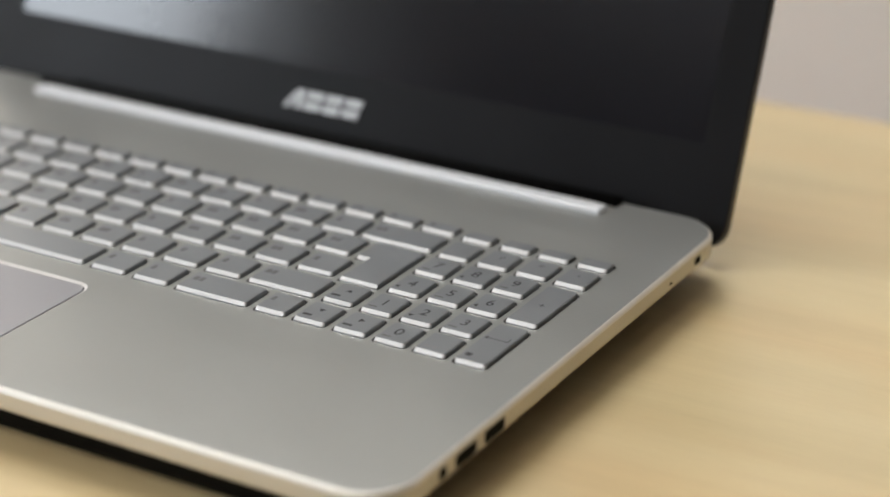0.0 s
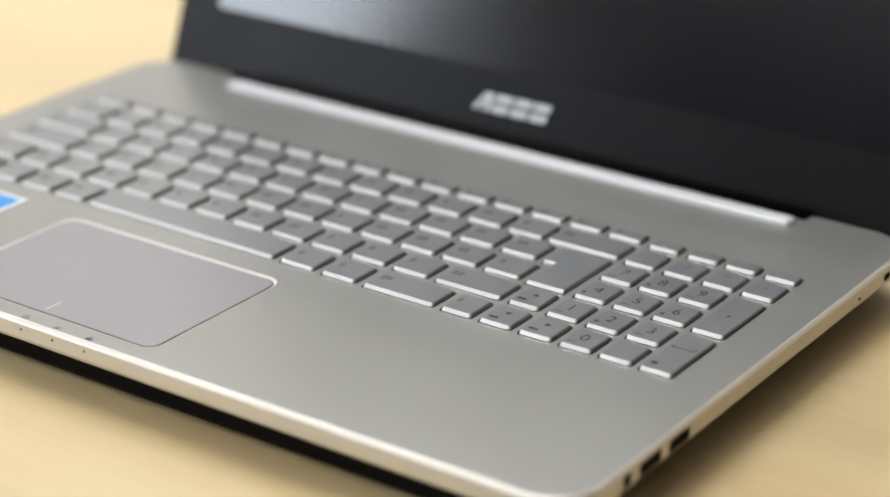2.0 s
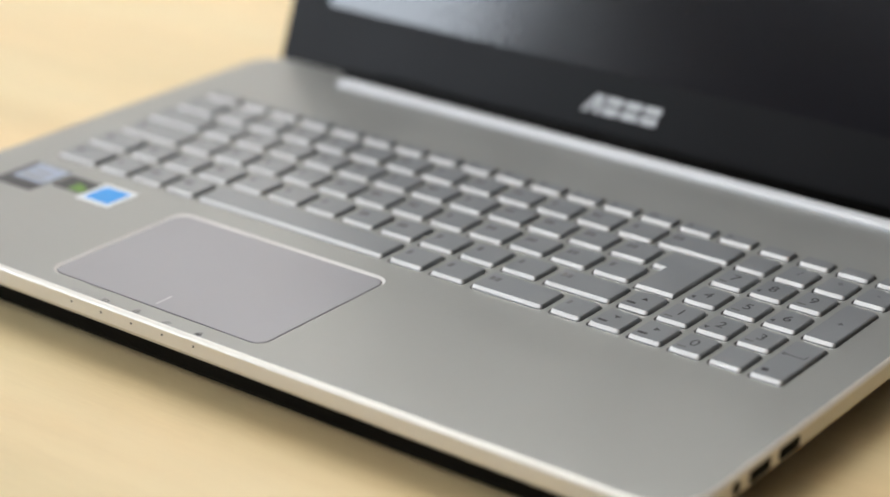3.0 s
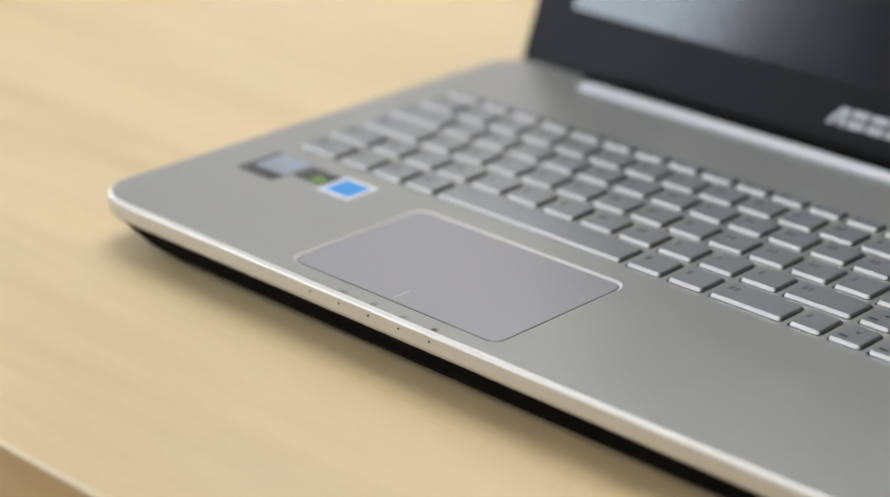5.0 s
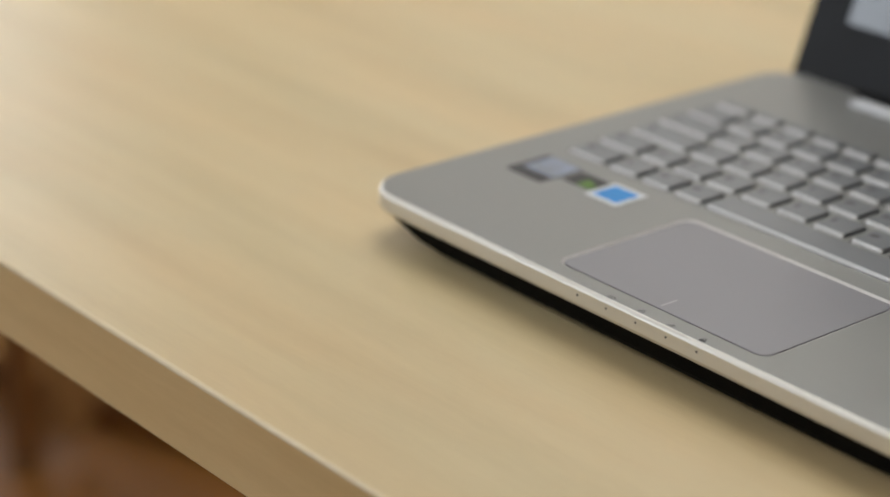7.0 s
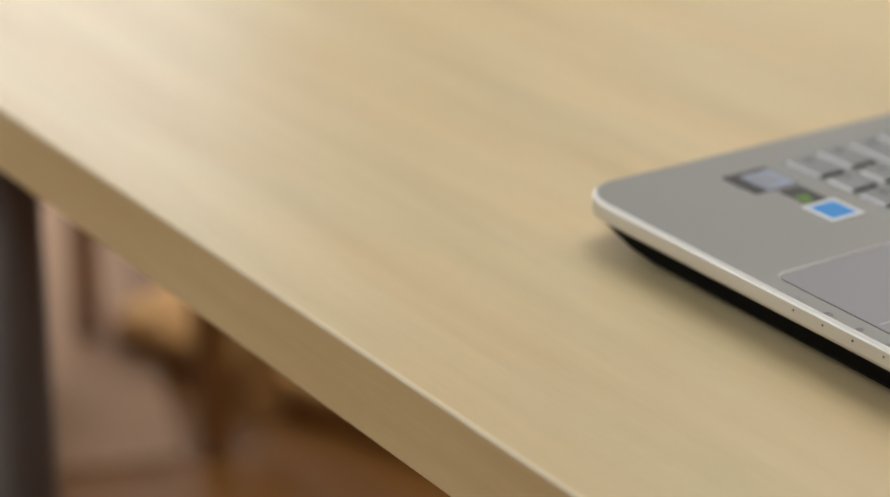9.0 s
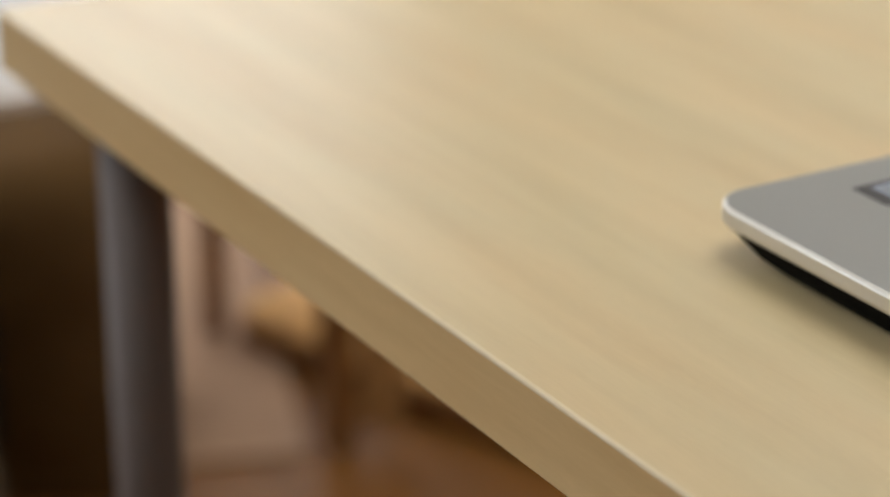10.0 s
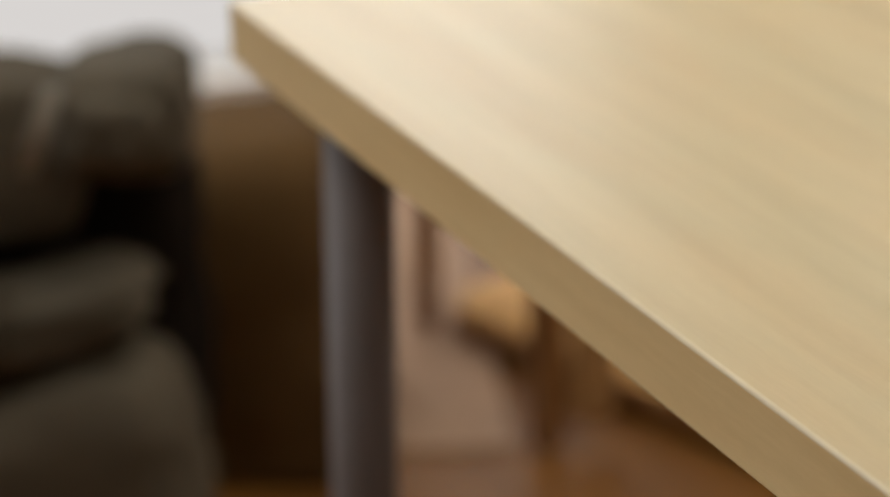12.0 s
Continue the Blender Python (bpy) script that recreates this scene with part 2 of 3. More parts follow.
def setting(name, bm, material, label):
    return tagged(part(name, bm, material), label, name.split("_")[0], kind="structure")


setting("floor", block(bmesh.new(), RX0 - 0.1, RY0 - 0.1, -0.1, RX1 + 0.1, RY1 + 0.1, 0), M_FLOOR, "reddish brown wooden floor with a soft sheen")
setting("ceiling", block(bmesh.new(), RX0 - 0.1, RY0 - 0.1, RZ, RX1 + 0.1, RY1 + 0.1, RZ + 0.1), M_CEIL, "plain white painted ceiling")
setting("wall_north", block(bmesh.new(), RX0 - 0.1, RY1, 0, RX1 + 0.1, RY1 + 0.1, RZ), M_WALL, "off-white plaster wall behind the table")
# South and east walls are unseen; their dark tones are added to dim reflections.
setting("wall_south", block(bmesh.new(), RX0 - 0.1, RY0 - 0.1, 0, RX1 + 0.1, RY0, RZ), M_DARK, "unseen wall, kept dark to darken the screen's reflection")
setting("wall_east", block(bmesh.new(), RX1, RY0, 0, RX1 + 0.1, RY1, RZ), M_EAST, "unseen plain wall, kept dark taupe to darken right-facing sides")
bm = bmesh.new()
turn = Matrix(((0, 0, 1, 0), (1, 0, 0, 0), (0, 1, 0, 0), (0, 0, 0, 1)))
WINDOWS = (rect(-3.0, 1.1, -2.0, 2.4), rect(-0.12, 0.04, 1.12, 2.24))
for x in (RX0, RX0 - 0.12):
    sheet_with_holes(bm, rect(RY0, 0, RY1, RZ), WINDOWS, x, turn)
for w in WINDOWS:
    for i in range(4):
        (a, b), (c, d) = w[i - 1], w[i]
        bm.faces.new([bm.verts.new(v) for v in ((RX0, a, b), (RX0, c, d), (RX0 - 0.12, c, d), (RX0 - 0.12, a, b))])
setting("wall_west", bm, M_WALL, "off-white plaster wall with two daylit windows")
m = bpy.data.materials.new("overcast_daylight")
m.use_nodes = True
glow = m.node_tree.nodes.new("ShaderNodeEmission")
glow.inputs["Color"].default_value, glow.inputs["Strength"].default_value = (1.0, 0.975, 0.965, 1), 1.15
m.node_tree.links.new(glow.outputs[0], m.node_tree.nodes["Material Output"].inputs["Surface"])
setting("backdrop", block(bmesh.new(), RX0 - 0.62, -0.9, -0.4, RX0 - 0.6, 2.2, 2.9), m, "bright overcast daylight outside the glazed door")

# ---- table ----
TX0, TX1, TY0, TY1, TH = -0.4630, 1.05, -0.1295, 0.450, 0.0335
table = empty("table", (0, 0, 0), "pale birch veneer table on grey steel legs", "table")
table.matrix_world = Matrix.Translation((0, -0.1295, 0)) @ pose(0, 0, 0, 0, 0, 0.88) @ Matrix.Translation((0, 0.1295, 0))
bm = bmesh.new()
top = rounded(TX0, TY0, TX1, TY1, 0.0025, 3)
loft(bm, top, ((0.004, TZ - TH + 0.001), (0.004, TZ - 0.0018), (0, TZ - 0.0018), (0.0002, TZ - 0.0010), (0.0007, TZ - 0.0004), (0.0018, TZ)))
# Bevel faces take the paler tone that paints in the edge highlight.
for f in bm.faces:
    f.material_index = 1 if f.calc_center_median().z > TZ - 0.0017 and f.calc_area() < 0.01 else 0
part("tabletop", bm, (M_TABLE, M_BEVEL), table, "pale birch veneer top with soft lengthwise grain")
bm = bmesh.new()
loft(bm, top, ((0.006, TZ - TH), (0.0006, TZ - TH), (0.0002, TZ - TH + 0.0006), (0.0002, TZ - 0.0018), (0.0038, TZ - 0.00182)), top=False)
part("edge_band", bm, M_EDGE, table, "slightly darker birch edge band")
for lx, ly in ((-0.414, -0.072), (1.0, -0.074), (-0.414, 0.40), (1.0, 0.40)):
    leg = part("leg", tube(bmesh.new(), (lx, ly, 0.012), (lx, ly, TZ - TH - 0.004), 0.0205, n=40), M_LEG, table, "round grey steel leg", True)
    part("mounting_plate", block(bmesh.new(), lx - 0.045, ly - 0.045, TZ - TH - 0.005, lx + 0.045, ly + 0.045, TZ - TH, 0.0015), M_LEG, leg)
    part("foot_cap", tube(bmesh.new(), (lx, ly, 0.0), (lx, ly, 0.014), 0.022, n=32), M_BASE, leg)

# ---- laptop ----
laptop = empty("laptop", (0, 0, TZ), "open silver aluminium laptop with black screen on the table", "laptop")
laptop.location = (0, 0, 0)
BX0, BX1, BY0, BY1 = -0.0015, 0.3872, 0.0006, 0.2525
body = rounded(BX0, BY0, BX1, BY1, 0.019, 10)

# key outlines: millimetres; rows from the front edge backwards
DEPTH = 15.2
rows_mm = []


def run(y, first, pitch, count, width, depth=DEPTH):
    for k in range(count):
        rows_mm.append((first + pitch * k, y, first + pitch * k + width, y + depth))


def single(x0, y, x1, depth=DEPTH):
    rows_mm.append((x0, y, x1, y + depth))


Y1, Y2, Y3, Y4, Y5, Y6 = 93.2, 112.0, 131.0, 149.8, 167.7, 186.0
for x0, x1 in ((22.5, 43.5), (47.3, 62.6), (66.4, 81.7), (85.3, 100.0), (103.5, 197.5), (201.3, 216.7), (220.7, 235.9), (239.8, 270.8), (274.5, 287.2)):
    single(x0, Y1, x1)
single(20.8, Y2, 42.6)
run(Y2, 46.4, 19.3, 11, 15.4)
single(258.6, Y2, 287.0)
single(20.9, Y3, 53.3)
run(Y3, 57.1, 19.1, 12, 15.4)
single(18.8, Y4, 48.0)
run(Y4, 51.75, 19.15, 12, 15.4)
single(19.3, Y5, 38.9)
run(Y5, 42.7, 19.2, 12, 15.4, 14.6)
single(272.0, Y5, 302.7, 14.6)
single(19.7, Y6, 37.3, 8.0)
run(Y6, 40.8, 17.65, 15, 14.2, 8.0)
keys = [rounded(a / 1000, b / 1000, c / 1000, d / 1000, 0.0013, 2) for a, b, c, d in rows_mm]
rows_mm.clear()
# keypad and arrows, which carry readable legends
named = {}


def cap(tag, x0, y0, x1, y1):
    named[tag] = (x0, y0, x1, y1)


cap("down", 290.8, Y1, 303.8, Y1 + DEPTH)
cap("right", 307.4, Y1, 320.4, Y1 + DEPTH)
cap("up", 290.8, Y2, 303.2, Y2 + DEPTH)
cap("0", 323.9, Y1, 336.4, Y1 + DEPTH)
cap(".", 339.8, Y1, 352.3, Y1 + DEPTH)
cap("enter", 355.6, Y1, 367.9, Y2 + DEPTH - 1.5)
for tag, x in zip("123", (307.1, 323.5, 339.7)):
    cap(tag, x, Y2 - 0.6, x + 12.6, Y2 + DEPTH - 0.6)
for tag, x in zip("456", (306.9, 323.1, 339.2)):
    cap(tag, x, Y3 - 0.8, x + 12.7, Y3 + DEPTH - 0.8)
cap("+", 355.4, Y3 - 1.4, 367.9, Y4 + DEPTH - 2.2)
for tag, x in zip("789", (306.5, 322.6, 338.9)):
    cap(tag, x, Y4 - 0.6, x + 12.8, Y4 + DEPTH - 0.8)
for tag, x in zip(("num", "/", "*", "-"), (306.4, 323.0, 339.2, 355.2)):
    cap(tag, x, Y5 - 1, x + 12.5, Y5 + 13.4)
for tag, x in zip(("f1", "f2", "f3", "f4"), (306.4, 323.0, 339.0, 355.2)):
    cap(tag, x, Y6 - 1, x + 12.5, Y6 + 6.8)
named_polys = {k: rounded(a / 1000, b / 1000, c / 1000, d / 1000, 0.0013, 2) for k, (a, b, c, d) in named.items()}
iso_enter = [(0.2866, 0.1302), (0.3028, 0.1302), (0.3028, 0.1648), (0.2816, 0.1648), (0.2816, 0.1498), (0.2866, 0.1498)]
all_polys = keys + list(named_polys.values()) + [iso_enter]

# upper shell with openings for every key and the touchpad
PAD = rounded(0.1082, 0.0108, 0.2122, 0.0796, 0.005, 5)
bm = bmesh.new()
EDGE = ((0.0014, D), (0.0009, D - 0.0002), (0.0003, D - 0.0008), (0, D - 0.0016))
sheet_with_holes(bm, inset(body, 0.0014), [inset(p, -0.0007) for p in all_polys] + [inset(PAD, -0.0013)], D)
part("top_shell", bm, M_ALU, laptop, "bead-blasted silver aluminium deck")
# The deck's edge highlight is painted in as a paler metal on the chamfer.
bm = bmesh.new()
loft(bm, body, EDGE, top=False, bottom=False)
part("edge_chamfer", bm, M_RIM, laptop, "chamfer round the deck, its highlight put into the pale colour")
bm = bmesh.new()
loft(bm, body, ((0, D - 0.0016), (0.0001, D - 0.0068), (0.0008, D - 0.0083), (0.0014, D - 0.0086), (0.006, D - 0.0087)), top=True, bottom=False)
part("side_band", bm, M_SIDE, laptop, "champagne silver side edge")
bm = bmesh.new()
rings = []
for dx0, dy, dx1, r, z in ((0.0016, 0.0012, 0.0016, 0.019, D - 0.0086), (0.004, 0.0018, 0.003, 0.020, D - 0.0096), (0.013, 0.0042, 0.011, 0.024, TZ + 0.0063), (0.020, 0.0076, 0.016, 0.026, TZ + 0.0029), (0.026, 0.012, 0.022, 0.026, TZ + 0.0022)):
    rings.append([bm.verts.new((x, y, z)) for x, y in rounded(BX0 + dx0, BY0 + dy, BX1 - dx1, BY1 - dy, r, 10)])
for a, c in zip(rings, rings[1:]):
    for i in range(len(a)):
        bm.faces.new((a[i - 1], a[i], c[i], c[i - 1]))
bm.faces.new(rings[0])
bm.faces.new(rings[-1])
base = part("base", bm, M_BASE, laptop, "black tapered underside")
for fx, fy in ((0.04, 0.035), (0.345, 0.035), (0.04, 0.225), (0.345, 0.225)):
    part("rubber_foot", tube(bmesh.new(), (fx, fy, TZ), (fx, fy, TZ + 0.005), 0.008, n=20), M_BASE, base)
part("key_well", block(bmesh.new(), 0.016, 0.090, D - 0.0040, 0.371, 0.197, D - 0.0016), M_WELL, laptop, "dark recess under the keys")

# touchpad, with its bright bevelled rim
bm = bmesh.new()
loft(bm, PAD, ((-0.0013, D), (-0.0001, D - 0.0007)), top=False, bottom=False)
part("touchpad_rim", bm, M_POLISH, laptop, "bright bevelled rim of the touchpad")
bm = bmesh.new()
loft(bm, PAD, ((0.0002, D - 0.002), (0.0002, D - 0.0006), (0.0005, D - 0.0004)))
pad = part("touchpad", bm, M_PAD, laptop, "lavender grey satin touchpad")
flat("divider_line", [rect(0.1597, 0.0130, 0.1605, 0.0210)], M_PALE, D - 0.00032, pad)

# keys
KH = 0.0013
meshes = {}


def key_mesh(poly):
    bm = bmesh.new()
    loft(bm, poly, ((0, D - 0.0012), (0.0001, D + 0.0002), (0.0003, D + KH - 0.0003), (0.0006, D + KH)))
    back = max(v.co.y for v in bm.verts)
    for v in bm.verts:      # the front flank of a key slopes, the others stand upright
        if v.co.z > D + 0.0005 and v.co.y < back - 0.005:
            v.co.y += 0.0006
    # Front flanks take a paler tone: the light they catch is put into colour.
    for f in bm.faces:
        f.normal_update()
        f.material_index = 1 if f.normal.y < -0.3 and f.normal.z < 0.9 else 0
    return bm


def bars(key, x0, y0, x1, y1, n, material):
    """A small printed mark as bars near the front of a key."""
    w, h = x1 - x0, y1 - y0
    ps = []
    for k in range(n):
        a = x0 + w * (0.14 + 0.15 * k)
        ps.append(rect(a, y0 + h * 0.52, a + w * 0.12, y0 + h * 0.74))
    flat("legend", ps, material, D + KH + 0.00006, key)


rnd = random.Random(7)
for poly in keys:
    x0, y0 = min(p[0] for p in poly), min(p[1] for p in poly)
    x1, y1 = max(p[0] for p in poly), max(p[1] for p in poly)
    size = (round(x1 - x0, 5), round(y1 - y0, 5))
    if size not in meshes:
        probe = part("key", key_mesh([(p[0] - x0, p[1] - y0) for p in poly]), (M_KEY, M_KEYLIT), laptop)
        meshes[size] = probe.data
        probe.location = (x0, y0, 0)
        k = probe
    else:
        k = share("key", meshes[size], (x0, y0, 0), laptop)
    if x1 - x0 < 0.05:
        bars(k, 0, 0, min(0.016, x1 - x0), y1 - y0, rnd.choice((1, 2, 2)), M_LEGEND)
part("key", key_mesh(iso_enter), (M_KEY, M_KEYLIT), laptop, "large L-shaped enter key")
for tag, poly in named_polys.items():
    a, b, c, d = (v / 1000 for v in named[tag])
    k = part("key", key_mesh(poly), (M_KEY, M_KEYLIT), laptop)
    zt = D + KH + 0.00006
    cx, cy = (a + c) / 2, b + 0.0085
    ly = cy - 0.0012
    if tag in "0123456789":
        glyph(tag, 0.0070, M_PRINT, Matrix.Translation((cx - 0.0004, cy - 0.0003, zt)), k)
        if tag in "468":
            flat("legend", [[(cx - 0.0052, ly - 0.003), (cx - 0.0036, ly - 0.0042), (cx - 0.0036, ly - 0.0018)]], M_PRINT, zt, k)
        elif tag == "2":
            flat("legend", [[(cx - 0.0052, ly - 0.0024), (cx - 0.0040, ly - 0.0042), (cx - 0.0028, ly - 0.0024)]], M_PRINT, zt, k)
        else:
            flat("legend", [rect(cx - 0.0046, ly - 0.0040, cx - 0.0012, ly - 0.0032)], M_LEGEND, zt, k)
    elif tag in ("+", "-", "*", "/"):
        glyph(tag, 0.005, M_PRINT, Matrix.Translation((cx, b + (0.016 if tag == "+" else 0.009), zt)), k)
    elif tag == "up":
        flat("legend", [[(cx - 0.0014, cy), (cx + 0.0014, cy), (cx, cy + 0.0022)], rect(cx - 0.0047, cy - 0.0048, cx - 0.0010, cy - 0.0034)], M_PRINT, zt, k)
    elif tag == "down":
        flat("legend", [[(cx - 0.0014, cy + 0.002), (cx, cy - 0.0002), (cx + 0.0014, cy + 0.002)], rect(cx - 0.0047, cy - 0.0048, cx - 0.0010, cy - 0.0034)], M_PRINT, zt, k)
    elif tag == "right":
        flat("legend", [[(cx - 0.001, cy - 0.0004), (cx + 0.0014, cy + 0.001), (cx - 0.001, cy + 0.0024)], rect(cx - 0.0047, cy - 0.0048, cx - 0.0010, cy - 0.0034)], M_PRINT, zt, k)
    elif tag == "enter":
        ex, ey = cx, b + 0.020
        flat("legend", [rect(ex - 0.0042, ey, ex + 0.0042, ey + 0.0004), rect(ex + 0.0038, ey, ex + 0.0042, ey + 0.0025), [(ex - 0.0052, ey + 0.0002), (ex - 0.0036, ey - 0.0008), (ex - 0.0036, ey + 0.0012)]], M_PRINT, zt, k)
        flat("legend", [rect(cx - 0.0042, b + 0.0045, cx - 0.0018, b + 0.0068)], M_PRINT, zt, k)
    else:
        flat("legend", [rect(cx - 0.004, b + 0.0035, cx + 0.001, b + 0.0046)], M_FAINT, zt, k)

# bright bar and hinge cover at the back of the deck
bm = bmesh.new()
loft(bm, rounded(0.0545, 0.2347, 0.3405, 0.2430, 0.0022, 4), ((0, D - 0.001), (0, D + 0.0010), (0.0006, D + 0.0018), (0.0018, D + 0.0022)))
part("hinge_bar", bm, M_BAR, laptop, "bright silver bar along the hinge")
bm = bmesh.new()
tube(bm, (0.049, 0.2500, D - 0.003), (0.3425, 0.2500, D - 0.003), 0.0055, n=24)
part("hinge_barrel", bm, M_BASE, laptop, "black hinge barrel", True)

# lid, leaning back
LEAN = radians(20.5)
ML = Matrix.Translation((0, 0.2628, D)) @ Matrix(((1, 0, 0, 0), (0, math.sin(LEAN), -math.cos(LEAN), 0), (0, math.cos(LEAN), math.sin(LEAN), 0), (0, 0, 0, 1)))
outline = rounded(-0.0026, -0.0150, 0.3832, 0.244, 0.009, 6)
bm = bmesh.new()
loft(bm, outline, ((0.0035, -0.0068), (0.0010, -0.0060), (0, -0.0045), (0, -0.0006), (0.0006, 0)), ML, top=False)
lid = part("lid", bm, M_LIDBACK, laptop, "black lid leaning back")
glass = rounded(0.0195, 0.0250, 0.3670, 0.2215, 0.0008, 1)
bm = bmesh.new()
loops = sheet_with_holes(bm, inset(outline, 0.0006), [glass], 0, ML)
loft(bm, glass, ((0, 0), (0, -0.0006)), ML, top=False, bottom=False)
part("bezel", bm, M_BEZEL, lid, "satin black bezel")
bm = bmesh.new()
loft(bm, inset(glass, -0.0004), ((0, -0.0016), (0, -0.0005)), ML)
part("screen", bm, M_SCREEN, lid, "switched-off dark screen with a window reflection")
# badge on the bezel: four plain slanted marks
def mark(points):
    bm = bmesh.new()
    q = [(0.1708 + (x + 0.30 * y) / 1000, 0.0062 + y / 1000) for x, y in points]
    loft(bm, q, ((0, -0.0001), (0.00005, 0.0004)), ML, bottom=False)
    part("badge_mark", bm, M_LOGO, lid)


mark([(0.0, 0.0), (2.6, 0.0), (6.4, 8.2), (3.8, 8.2)])
mark([(5.4, 0.0), (8.4, 0.0), (8.4, 8.2), (5.9, 8.2)])
for x in (9.9, 19.7, 29.5):
    for y in (0.0, 4.7):
        mark([(x, y), (x + 8.3, y), (x + 8.3, y + 3.5), (x, y + 3.5)])

# stickers on the palm rest
ZS = D + 0.0001


def sticker(x0, y0, x1, y1, material, label, z=0.0):
    bm = bmesh.new()
    loft(bm, rounded(x0, y0, x1, y1, 0.0008, 2), ((0, ZS - 0.0001), (0, ZS + 0.0001 + z)))
    return part("sticker", bm, material, laptop, label)


s = sticker(0.0628, 0.0650, 0.0815, 0.0830, M_WHITE, "square blue sticker with a white border")
flat("printed_field", [rect(0.0652, 0.0674, 0.0791, 0.0806)], M_BLUE, ZS + 0.00016, s)
s = sticker(0.0450, 0.0690, 0.0618, 0.0808, M_STDARK, "small black and green sticker")
flat("printed_field", [[(0.0535, 0.0694), (0.0614, 0.0694), (0.0614, 0.0735), (0.0535, 0.0770)]], M_GREEN, ZS + 0.00016, s)
s = sticker(0.0215, 0.0590, 0.0430, 0.0830, M_STDARK, "silvery blue sticker with a dark edge")
flat("printed_field", [rect(0.0244, 0.0662, 0.0426, 0.0824)], M_STGREY, ZS + 0.00016, s)
flat("printed_field", [rect(0.0270, 0.0690, 0.0400, 0.0715), rect(0.0290, 0.0745, 0.0380, 0.0765)], M_FAINT, ZS + 0.00022, s)

# status marks and their small lights along the front edge
def outline_bars(x0, y0, x1, y1, w=0.0004):
    return [rect(x0, y0, x1, y0 + w), rect(x0, y1 - w, x1, y1), rect(x0, y0 + w, x0 + w, y1 - w), rect(x1 - w, y0 + w, x1, y1 - w)]


def slanted(x, y, w, h, lean):
    return [(x, y), (x + w, y), (x + w + lean, y + h), (x + lean, y + h)]


Y = 0.0024
MARKS = (
    (0.1295, M_FAINT, outline_bars(-0.0014, Y, 0.0014, Y + 0.0018)),
    (0.1446, M_DIM, outline_bars(-0.0016, Y, 0.0012, Y + 0.0019) + [rect(0.0014, Y + 0.0006, 0.0018, Y + 0.0013), rect(-0.0009, Y + 0.0007, 0.0, Y + 0.0012)]),
    (0.1598, M_DIM, outline_bars(-0.0012, Y, 0.0014, Y + 0.0014) + [rect(-0.0007, Y + 0.0016, -0.0003, Y + 0.0023), rect(0.0005, Y + 0.0016, 0.0009, Y + 0.0023), rect(-0.0007, Y + 0.0023, 0.0009, Y + 0.0026)]),
    (0.1750, M_PRINT, [slanted(-0.0016, Y, 0.0006, 0.0021, 0.0016), slanted(-0.0002, Y + 0.0002, 0.0005, 0.0017, 0.0013)]),
    (0.1901, M_PRINT, [rect(-0.0013, Y, 0.0013, Y + 0.0014), rect(-0.0008, Y + 0.0014, -0.0004, Y + 0.0022), rect(0.0004, Y + 0.0014, 0.0008, Y + 0.0022), rect(-0.0008, Y + 0.0022, 0.0008, Y + 0.0025)]),
)
for x, ink, shapes in MARKS:
    flat("status_mark", [[(x + a, b) for a, b in p] for p in shapes], ink, D + 0.00008, laptop)
    part("status_light", tube(bmesh.new(), (x, BY0 - 0.00012, D - 0.0036), (x, BY0 + 0.001, D - 0.0036), 0.00045, n=12), M_PRINT, laptop)

# sockets along the right side
def socket(y0, y1, z0, z1, label, tongue=True):
    bm = bmesh.new()
    m = Matrix(((0, 0, 1, BX1 - 0.00005), (1, 0, 0, 0), (0, 1, 0, 0), (0, 0, 0, 1)))
    loft(bm, rounded(y0, z0, y1, z1, 0.0006, 2), ((0, -0.002), (0, 0.00012), (0.0002, 0.0002)), m)
    s = part("socket", bm, M_HOLE, laptop, label)
    if tongue:
        bm = bmesh.new()
        loft(bm, rect(y0 + 0.0015, (z0 + z1) / 2 - 0.0004, y1 - 0.0015, (z0 + z1) / 2 + 0.0010), ((0, 0.0001), (0.0001, 0.0003)), m)
        part("tongue", bm, M_BASE, s)


socket(0.0592, 0.0722, D - 0.0069, D - 0.0024, "dark rectangular socket")
socket(0.0408, 0.0538, D - 0.0069, D - 0.0024, "dark rectangular socket")
socket(0.0308, 0.0350, D - 0.0066, D - 0.0024, "small round audio socket", False)
socket(0.2215, 0.2265, D - 0.0060, D - 0.0032, "small lock slot", False)
socket(0.1990, 0.2010, D - 0.0056, D - 0.0046, "tiny status light", False)

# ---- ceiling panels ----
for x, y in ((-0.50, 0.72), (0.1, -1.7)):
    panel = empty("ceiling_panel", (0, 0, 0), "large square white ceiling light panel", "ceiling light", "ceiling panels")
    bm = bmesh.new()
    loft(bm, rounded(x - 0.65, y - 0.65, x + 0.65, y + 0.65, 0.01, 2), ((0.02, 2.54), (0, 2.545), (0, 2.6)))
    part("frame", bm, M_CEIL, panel)

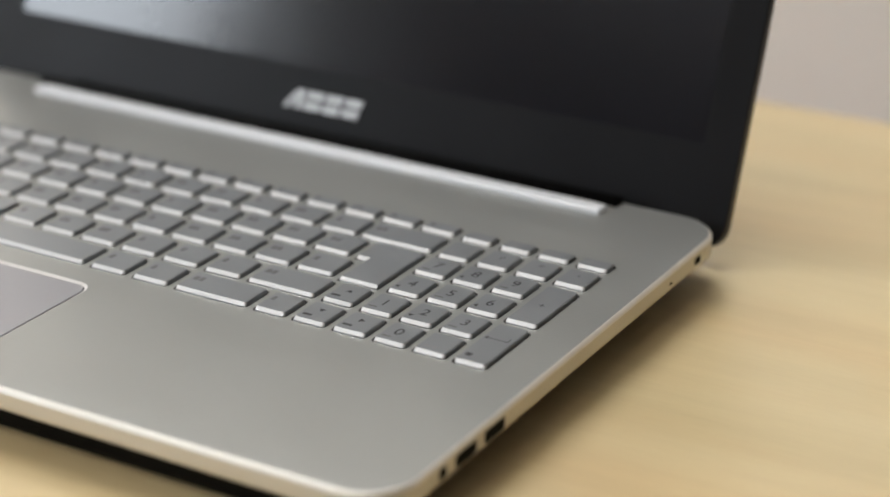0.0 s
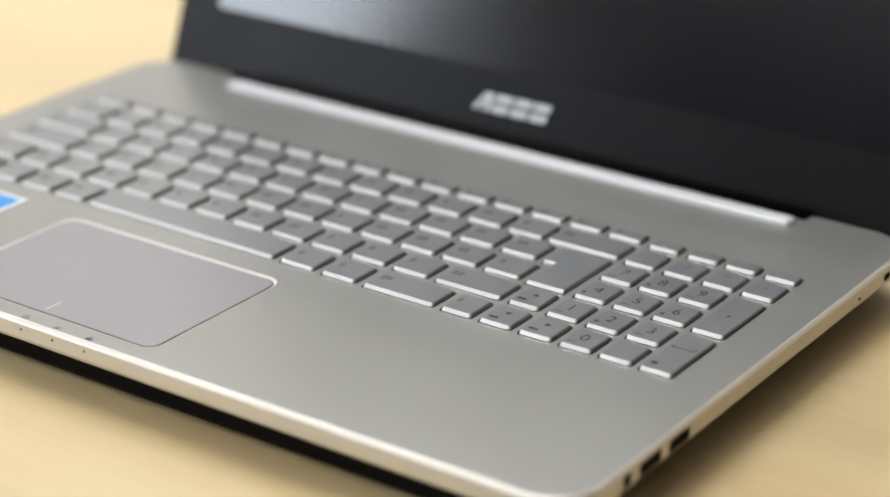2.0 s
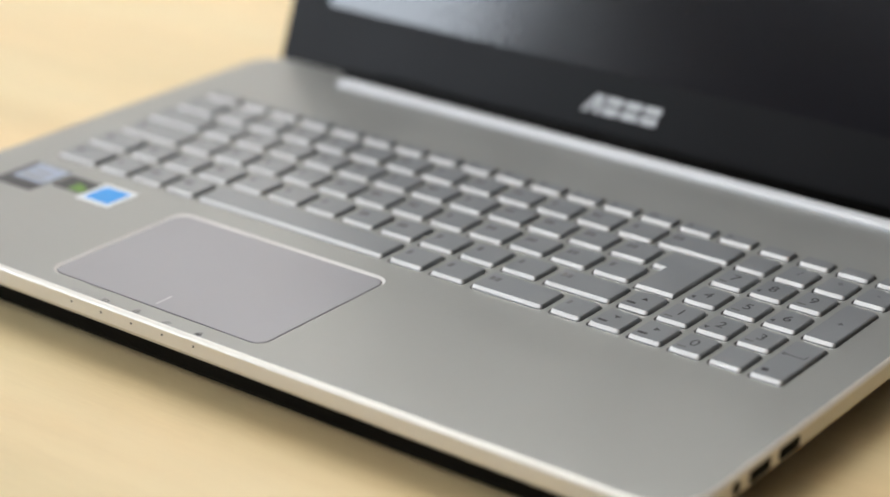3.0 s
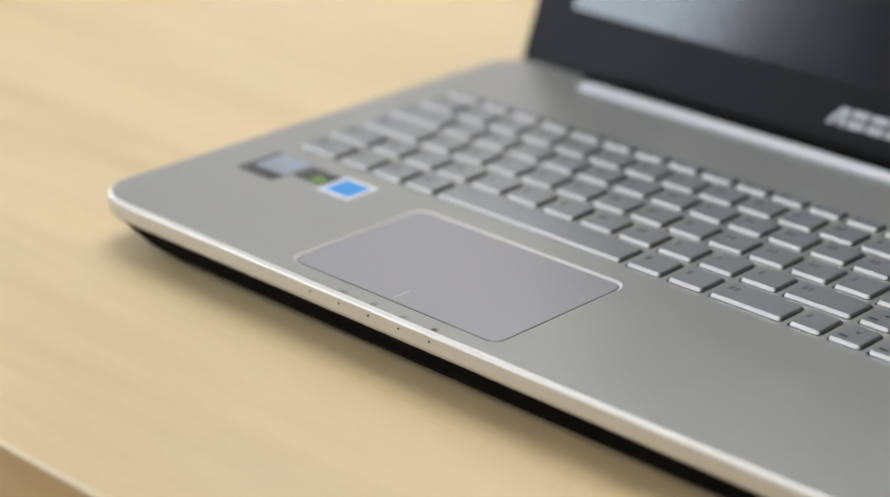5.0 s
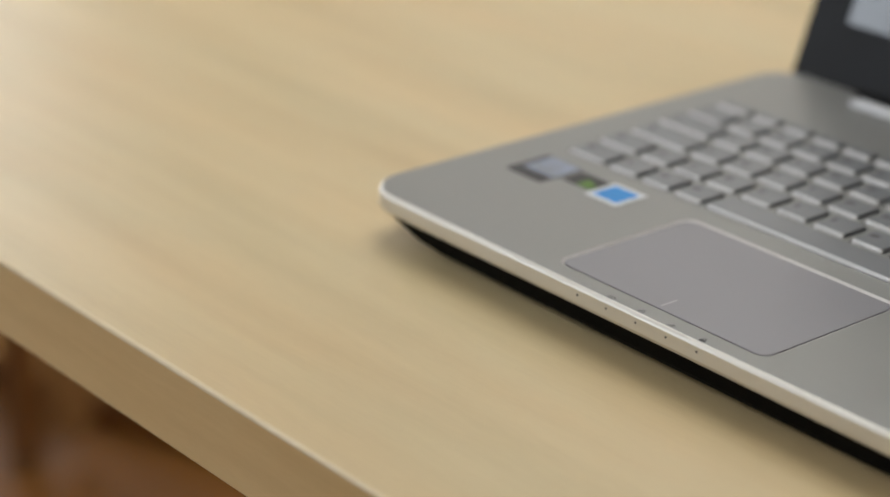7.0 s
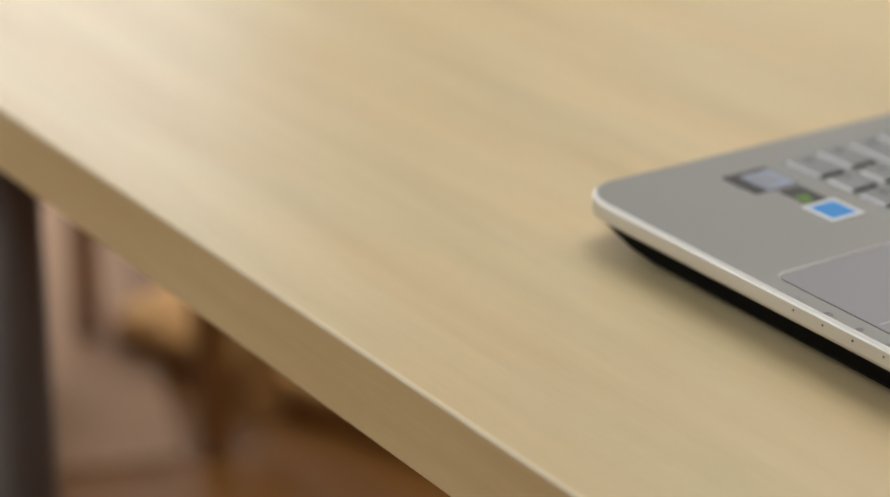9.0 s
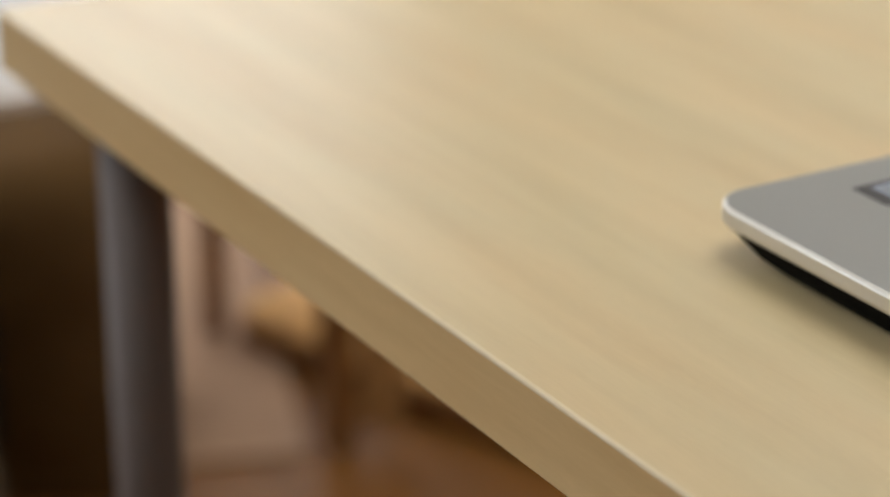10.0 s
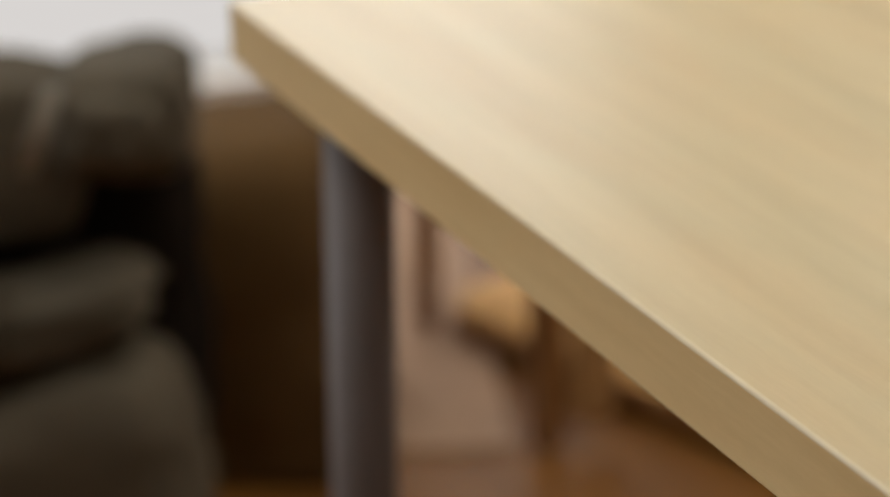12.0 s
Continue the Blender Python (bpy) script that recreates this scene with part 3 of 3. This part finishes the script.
# ---- beyond the table ----
def cushion(x0, y0, z0, x1, y1, z1, puff=0.3, seed=1, slope=0.0, folds=0.05, tilt=0.0, taper=0.0):
    """A padded block with bulging sides, soft edges and creases; its top may rise along x, the whole may tilt or narrow upwards."""
    bm = bmesh.new()
    bmesh.ops.create_cube(bm, size=2)
    bmesh.ops.subdivide_edges(bm, edges=bm.edges[:], cuts=13, use_grid_fill=True)
    for v in bm.verts:
        c = v.co.copy()
        p = 4.0
        k = (abs(c.x) ** p + abs(c.y) ** p + abs(c.z) ** p) ** (1 / p)
        c = c / k * (1 + puff * 0.08)
        c += c.normalized() * folds * noise.noise(Vector((c.x * 2.1 + seed, c.y * 2.1, c.z * 2.6)))
        c += c.normalized() * folds * 0.7 * (1 - abs(noise.noise(Vector((c.x * 1.5 + c.z + seed, c.y * 3.0, c.z * 5.0 - c.x * 2)))) * 2)
        c.x *= 1 - taper * (c.z + 1) / 2
        v.co = Vector(((x0 + x1) / 2 + c.x * (x1 - x0) / 2, (y0 + y1) / 2 + c.y * (y1 - y0) / 2, (z0 + z1) / 2 + c.z * (z1 - z0) / 2 + slope * c.x * (c.z + 1) / 2 + tilt * c.x))
    return bm


# a soft bag that stands on the floor beyond the table
bag = empty("backpack", (-1.07, -0.075, 0), "slumped dark taupe backpack standing on the floor", "backpack")
bag.rotation_euler = (0, 0, radians(65))
# Main body is near-black: shade between the pockets is put into its colour.
part("main_body", cushion(-0.28, 0.03, 0.0, 0.084, 0.20, 0.46, seed=5), M_BAGSHADE, bag, "slumped main compartment, coloured near-black for the shade between pockets", True)
part("top_pocket", cushion(-0.012, -0.05, 0.418, 0.100, 0.10, 0.514, 0.3, 2, 0.006, 0.08), M_LEATHER, bag, "rounded taupe top pocket with a creased flap", True)
part("pocket_flap", cushion(0.008, -0.075, 0.440, 0.084, -0.01, 0.498, 0.2, 7, 0.0, 0.12), M_LEATHER, bag, "", True)
part("side_pocket", cushion(-0.26, -0.02, 0.34, 0.000, 0.10, 0.494, 0.3, 9, 0.006, 0.08), M_LEATHER, bag, "", True)
part("middle_pocket", cushion(-0.22, -0.09, 0.248, 0.052, 0.03, 0.312, 0.2, 3, 0.0, 0.14, 0.036), M_LEATHER, bag, "drooping padded fold", True)
part("shoulder_pad", cushion(-0.17, -0.13, 0.270, -0.062, -0.04, 0.345, 0.2, 8, 0.0, 0.06), M_LEATHER, bag, "", True)
part("front_pocket", cushion(-0.28, -0.12, 0.0, 0.112, 0.06, 0.234, 0.3, 4, 0.05, 0.05, 0.0, 0.18), M_LEATHER, bag, "large padded front pocket", True)
bm = bmesh.new()
rings = []
for k in range(12):
    w = k / 11
    c = Vector((-0.002 - 0.028 * w, -0.066 - 0.010 * math.sin(w * 3.14), 0.512 - 0.075 * w))
    rings.append([bm.verts.new(c + Vector(o)) for o in ((-0.009, -0.002, 0), (0.009, -0.002, 0), (0.009, 0.002, 0), (-0.009, 0.002, 0))])
for a, b in zip(rings, rings[1:]):
    for i in range(4):
        bm.faces.new((a[i - 1], a[i], b[i], b[i - 1]))
bm.faces.new(rings[0])
bm.faces.new(rings[-1])
part("strap", bm, M_STRAP, bag, "grey webbing strap")

# floor cushion on a pale sheet, with a small wooden stool before them
# The sheet is added in place of the patch of daylight on the floor.
rug = part("rug", block(bmesh.new(), 0.0, 0.0, 0.0, 0.75, 0.36, 0.006, 0.002), M_FLOORPATCH)
rug.matrix_world = pose(-1.135, 0.388, 0, 0, 0, 160)
tagged(rug, "flat pale rose sheet standing in for daylight on the wooden floor", "rug")
cushion_set = empty("floor_cushion", (-1.435, 0.425, 0.006), "flat tan floor cushion, its side toned dark brown as shade", "cushion")
cushion_set.rotation_euler = (0, 0, radians(20.5))
bm = bmesh.new()
pad_line = rounded(0.0, 0.0, 0.60, 0.21, 0.06, 8)
loft(bm, pad_line, ((0.008, 0.0), (0.0, 0.010), (0.0, 0.026), (0.006, 0.034)), top=False)
# Dark brown side: shade on the face turned from the light, put into colour.
part("side", bm, M_CHAIR, cushion_set)
bm = bmesh.new()
loft(bm, pad_line, ((0.007, 0.033), (0.012, 0.038), (0.03, 0.043), (0.05, 0.045)), bottom=False)
part("top_pad", bm, M_SEAT, cushion_set, "warm tan top", True)

stool = empty("stool", (0, 0, 0), "small dark-stained wooden stool standing on the floor", "stool")
for x, y, w in ((-1.452, 0.428, 0.016), (-1.135, 0.424, 0.020), (-1.44, 0.80, 0.016), (-1.125, 0.80, 0.020)):
    bm = bmesh.new()
    block(bm, x - w, y - w, 0.006, x + w, y + w, 0.56, 0.005)
    for v in bm.verts:
        k = 0.75 + 0.25 * min(1.0, v.co.z / 0.4)
        v.co.x, v.co.y = x + (v.co.x - x) * k, y + (v.co.y - y) * k
    part("leg", bm, M_CHAIR, stool)
part("seat", block(bmesh.new(), -1.48, 0.40, 0.56, -1.09, 0.83, 0.585, 0.008), M_CHAIR, stool)
part("side_panel", block(bmesh.new(), -1.128, 0.447, 0.03, -1.116, 0.496, 0.56, 0.003), M_SLAT, stool, "paler upright slat")

sofa = empty("sofa", (-1.16, 0.135, 0), "low dark brown upholstered sofa arm beside the backpack", "sofa")
sofa.rotation_euler = (0, 0, radians(62))
part("arm", cushion(-0.20, 0.0, -0.02, 0.085, 0.30, 0.345, 0.1, 11, 0.022, 0.03), M_SOFA, sofa, "", True)
part("seat_cushion", cushion(-0.46, 0.05, 0.06, -0.20, 0.36, 0.24, 0.3, 12), M_SOFA, sofa, "", True)
part("skirt", block(bmesh.new(), -0.19, 0.002, 0.0, 0.078, 0.29, 0.14, 0.012), M_SOFA, sofa)
part("plinth", block(bmesh.new(), -0.44, 0.03, 0.0, 0.06, 0.30, 0.06, 0.004), M_CHAIR, sofa)
